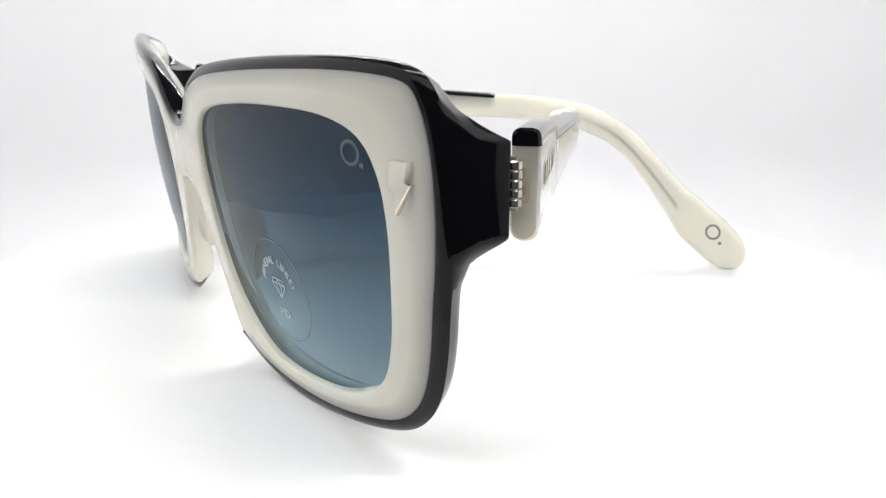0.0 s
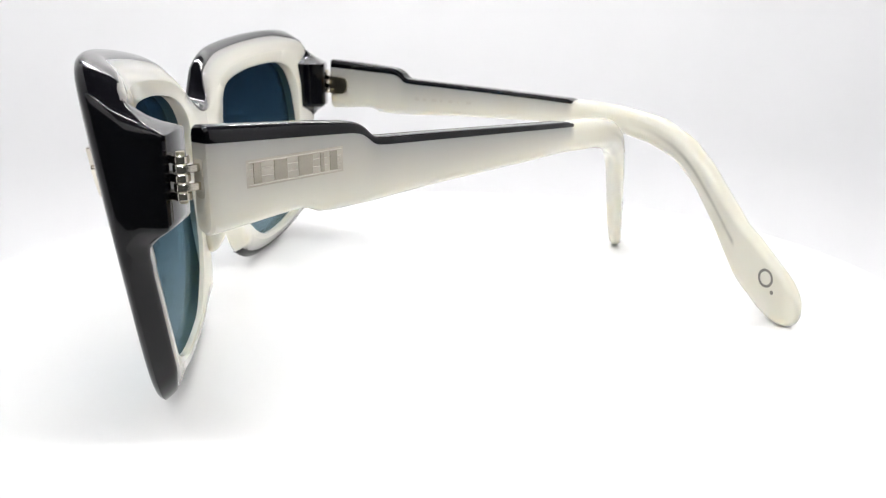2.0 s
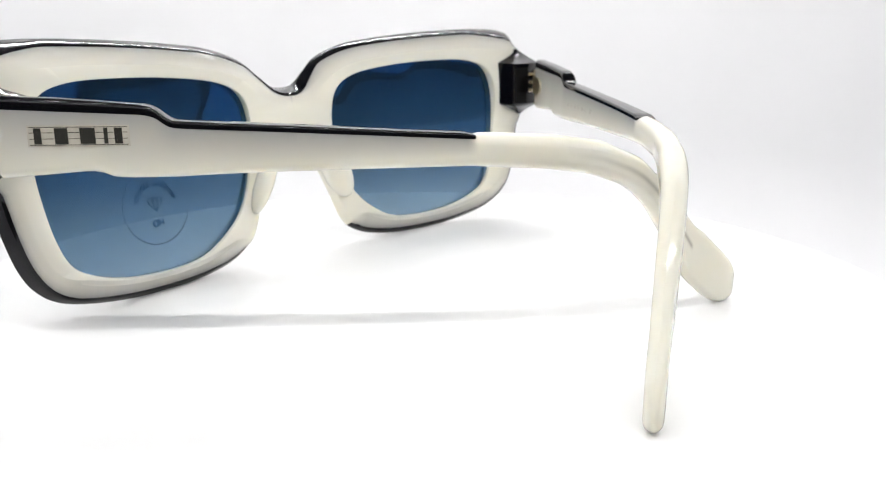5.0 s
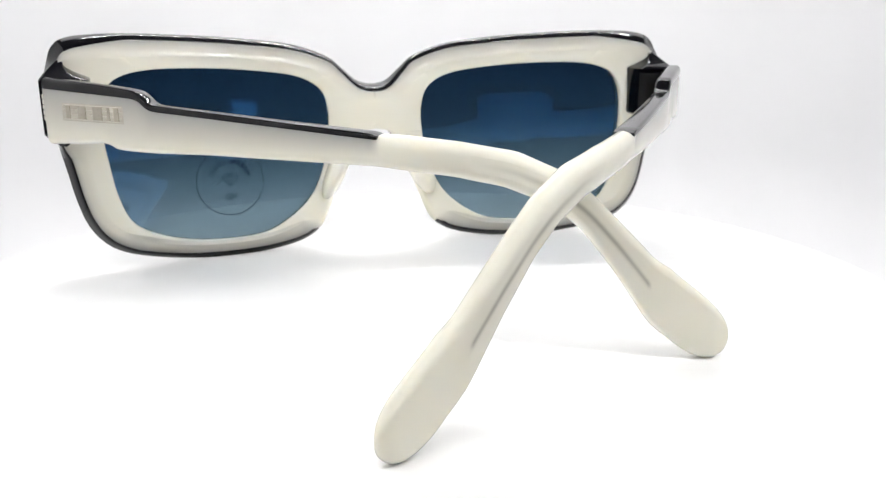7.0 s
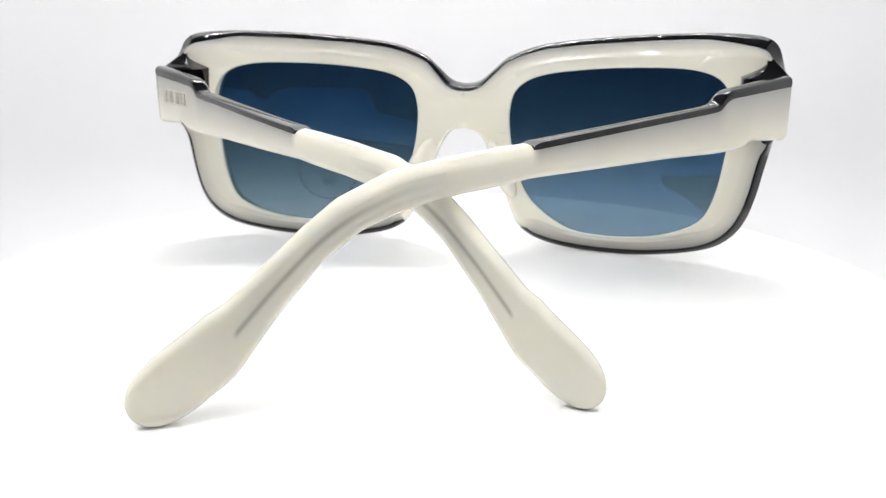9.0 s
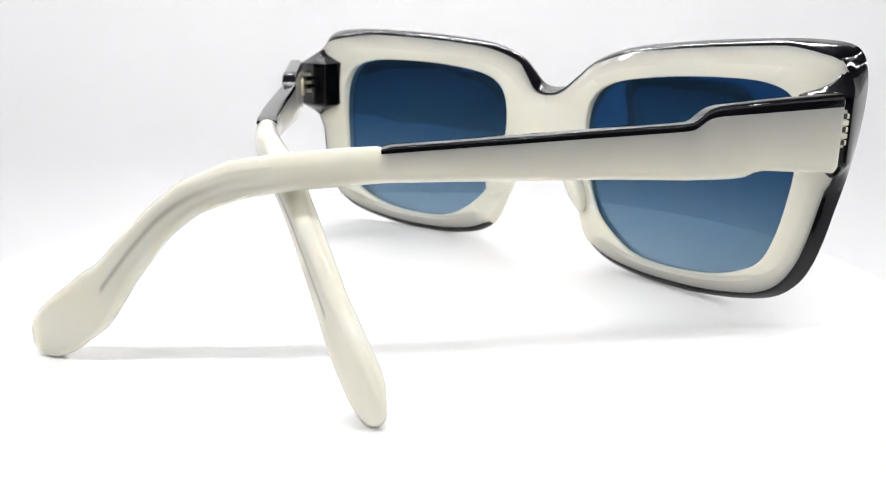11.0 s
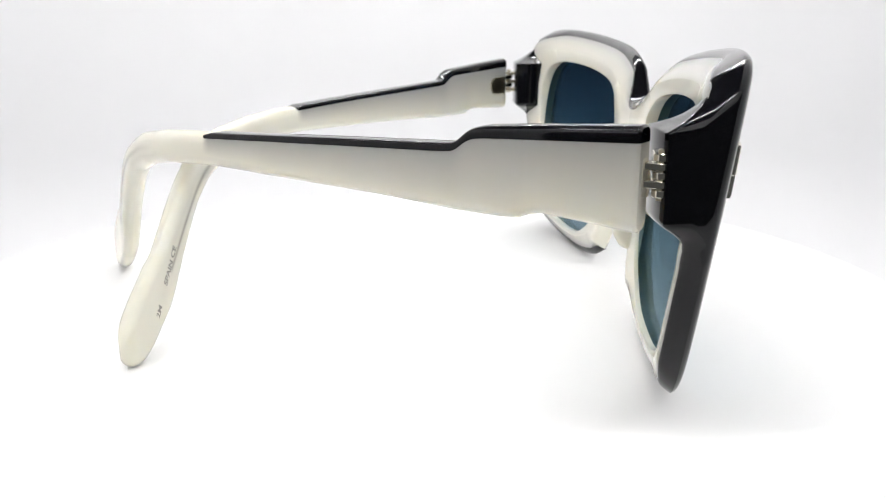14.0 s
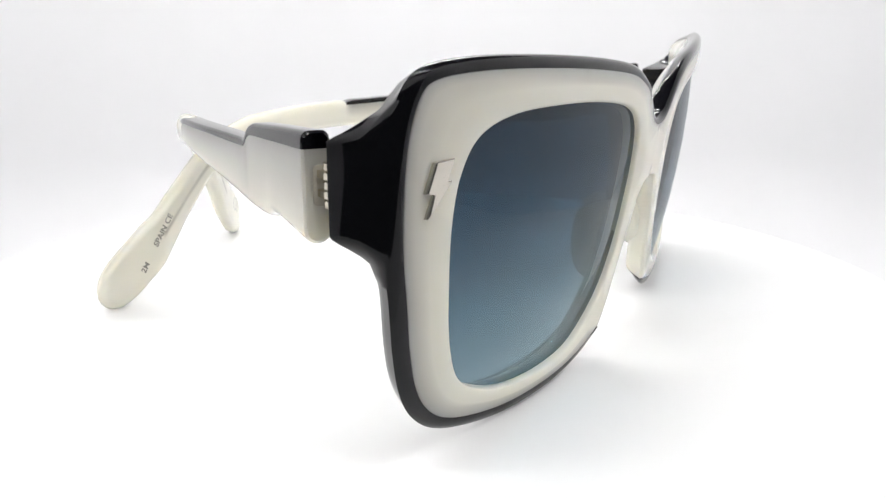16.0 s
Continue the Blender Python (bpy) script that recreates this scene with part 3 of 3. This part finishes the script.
for a0, a1 in ((6.2, 7.3), (9.3, 11.3), (13.1, 15.4), (16.7, 17.3), (18.3, 19.5)):
    bm = bmesh.new()
    slab(bm, [(a0, 36.95), (a1, 36.95), (a1, 39.4), (a0, 39.4)], lambda a, b, h: TL.over(a, b, h), 0.14)
    part("letter_bar", bm, LETTER_METAL, plaque, "plain metal bar in place of a letter", False)

# writing near the left tip's inner face, and the ring-and-dot mark on the right tip's inner face
def along(t, u0, z0, u1, z1, inner=True):
    """Letters along a sloping line on a face: a along it from (u0, z0), b across."""
    L = math.hypot(u1 - u0, z1 - z0)
    du, dz = (u1 - u0) / L, (z1 - z0) / L
    return lambda a, b: t.over(u0 + a * du + b * dz, z0 + a * dz - b * du, 0.05, inner)


bm = bmesh.new()
line = along(TL, 122.2, 13.2, 117.8, 19.2)
stamp(bm, "SPAIN CE", 1.7, lambda a, b: line(a + 3.2, b - 0.6))
stamp(bm, "2M", 1.7, lambda a, b: line(a - 5.0, b - 0.6))
part("tip_writing", bm, INK, left_temple, "small grey printed words SPAIN CE and 2M", False)
bm = bmesh.new()
spot = lambda a, b: TR.over(128.4 + a, 10.2 + b, 0.05, True)
ring(bm, spot, 1.5, 0.5)
disc(bm, lambda a, b: spot(a + 1.7, b - 2.3), 0.4)
part("tip_mark", bm, INK, right_temple, "small grey ring and dot mark", False)

# faint marks on the right temple's inner face
bm = bmesh.new()
for k, (w, h) in enumerate(((1.3, 0.7), (0.9, 0.7), (1.6, 0.7), (0.7, 0.7), (1.2, 0.7), (0.6, 0.7), (1.5, 0.7))):
    u = 30.0 + k * 2.6
    slab(bm, [(u, 35.2), (u + w, 35.2), (u + w, 35.2 + h), (u, 35.2 + h)], lambda a, b, q: TR.over(a, b, q, True), 0.05)
part("inner_marks", bm, FAINT, right_temple, "row of small faint grey marks", False)


# ---- what moves: the plate and the glasses turn together ----
def motions():
    rows = [(i * 0.5, pose(0, 0, 0, 0, 0, TURN_START + TURN_RATE * i * 0.5)) for i in range(33)]
    walk(plate, rows)
    walk(glasses, [(t, m @ Matrix.Translation((0, 0, -0.0003))) for t, m in rows])


motions()
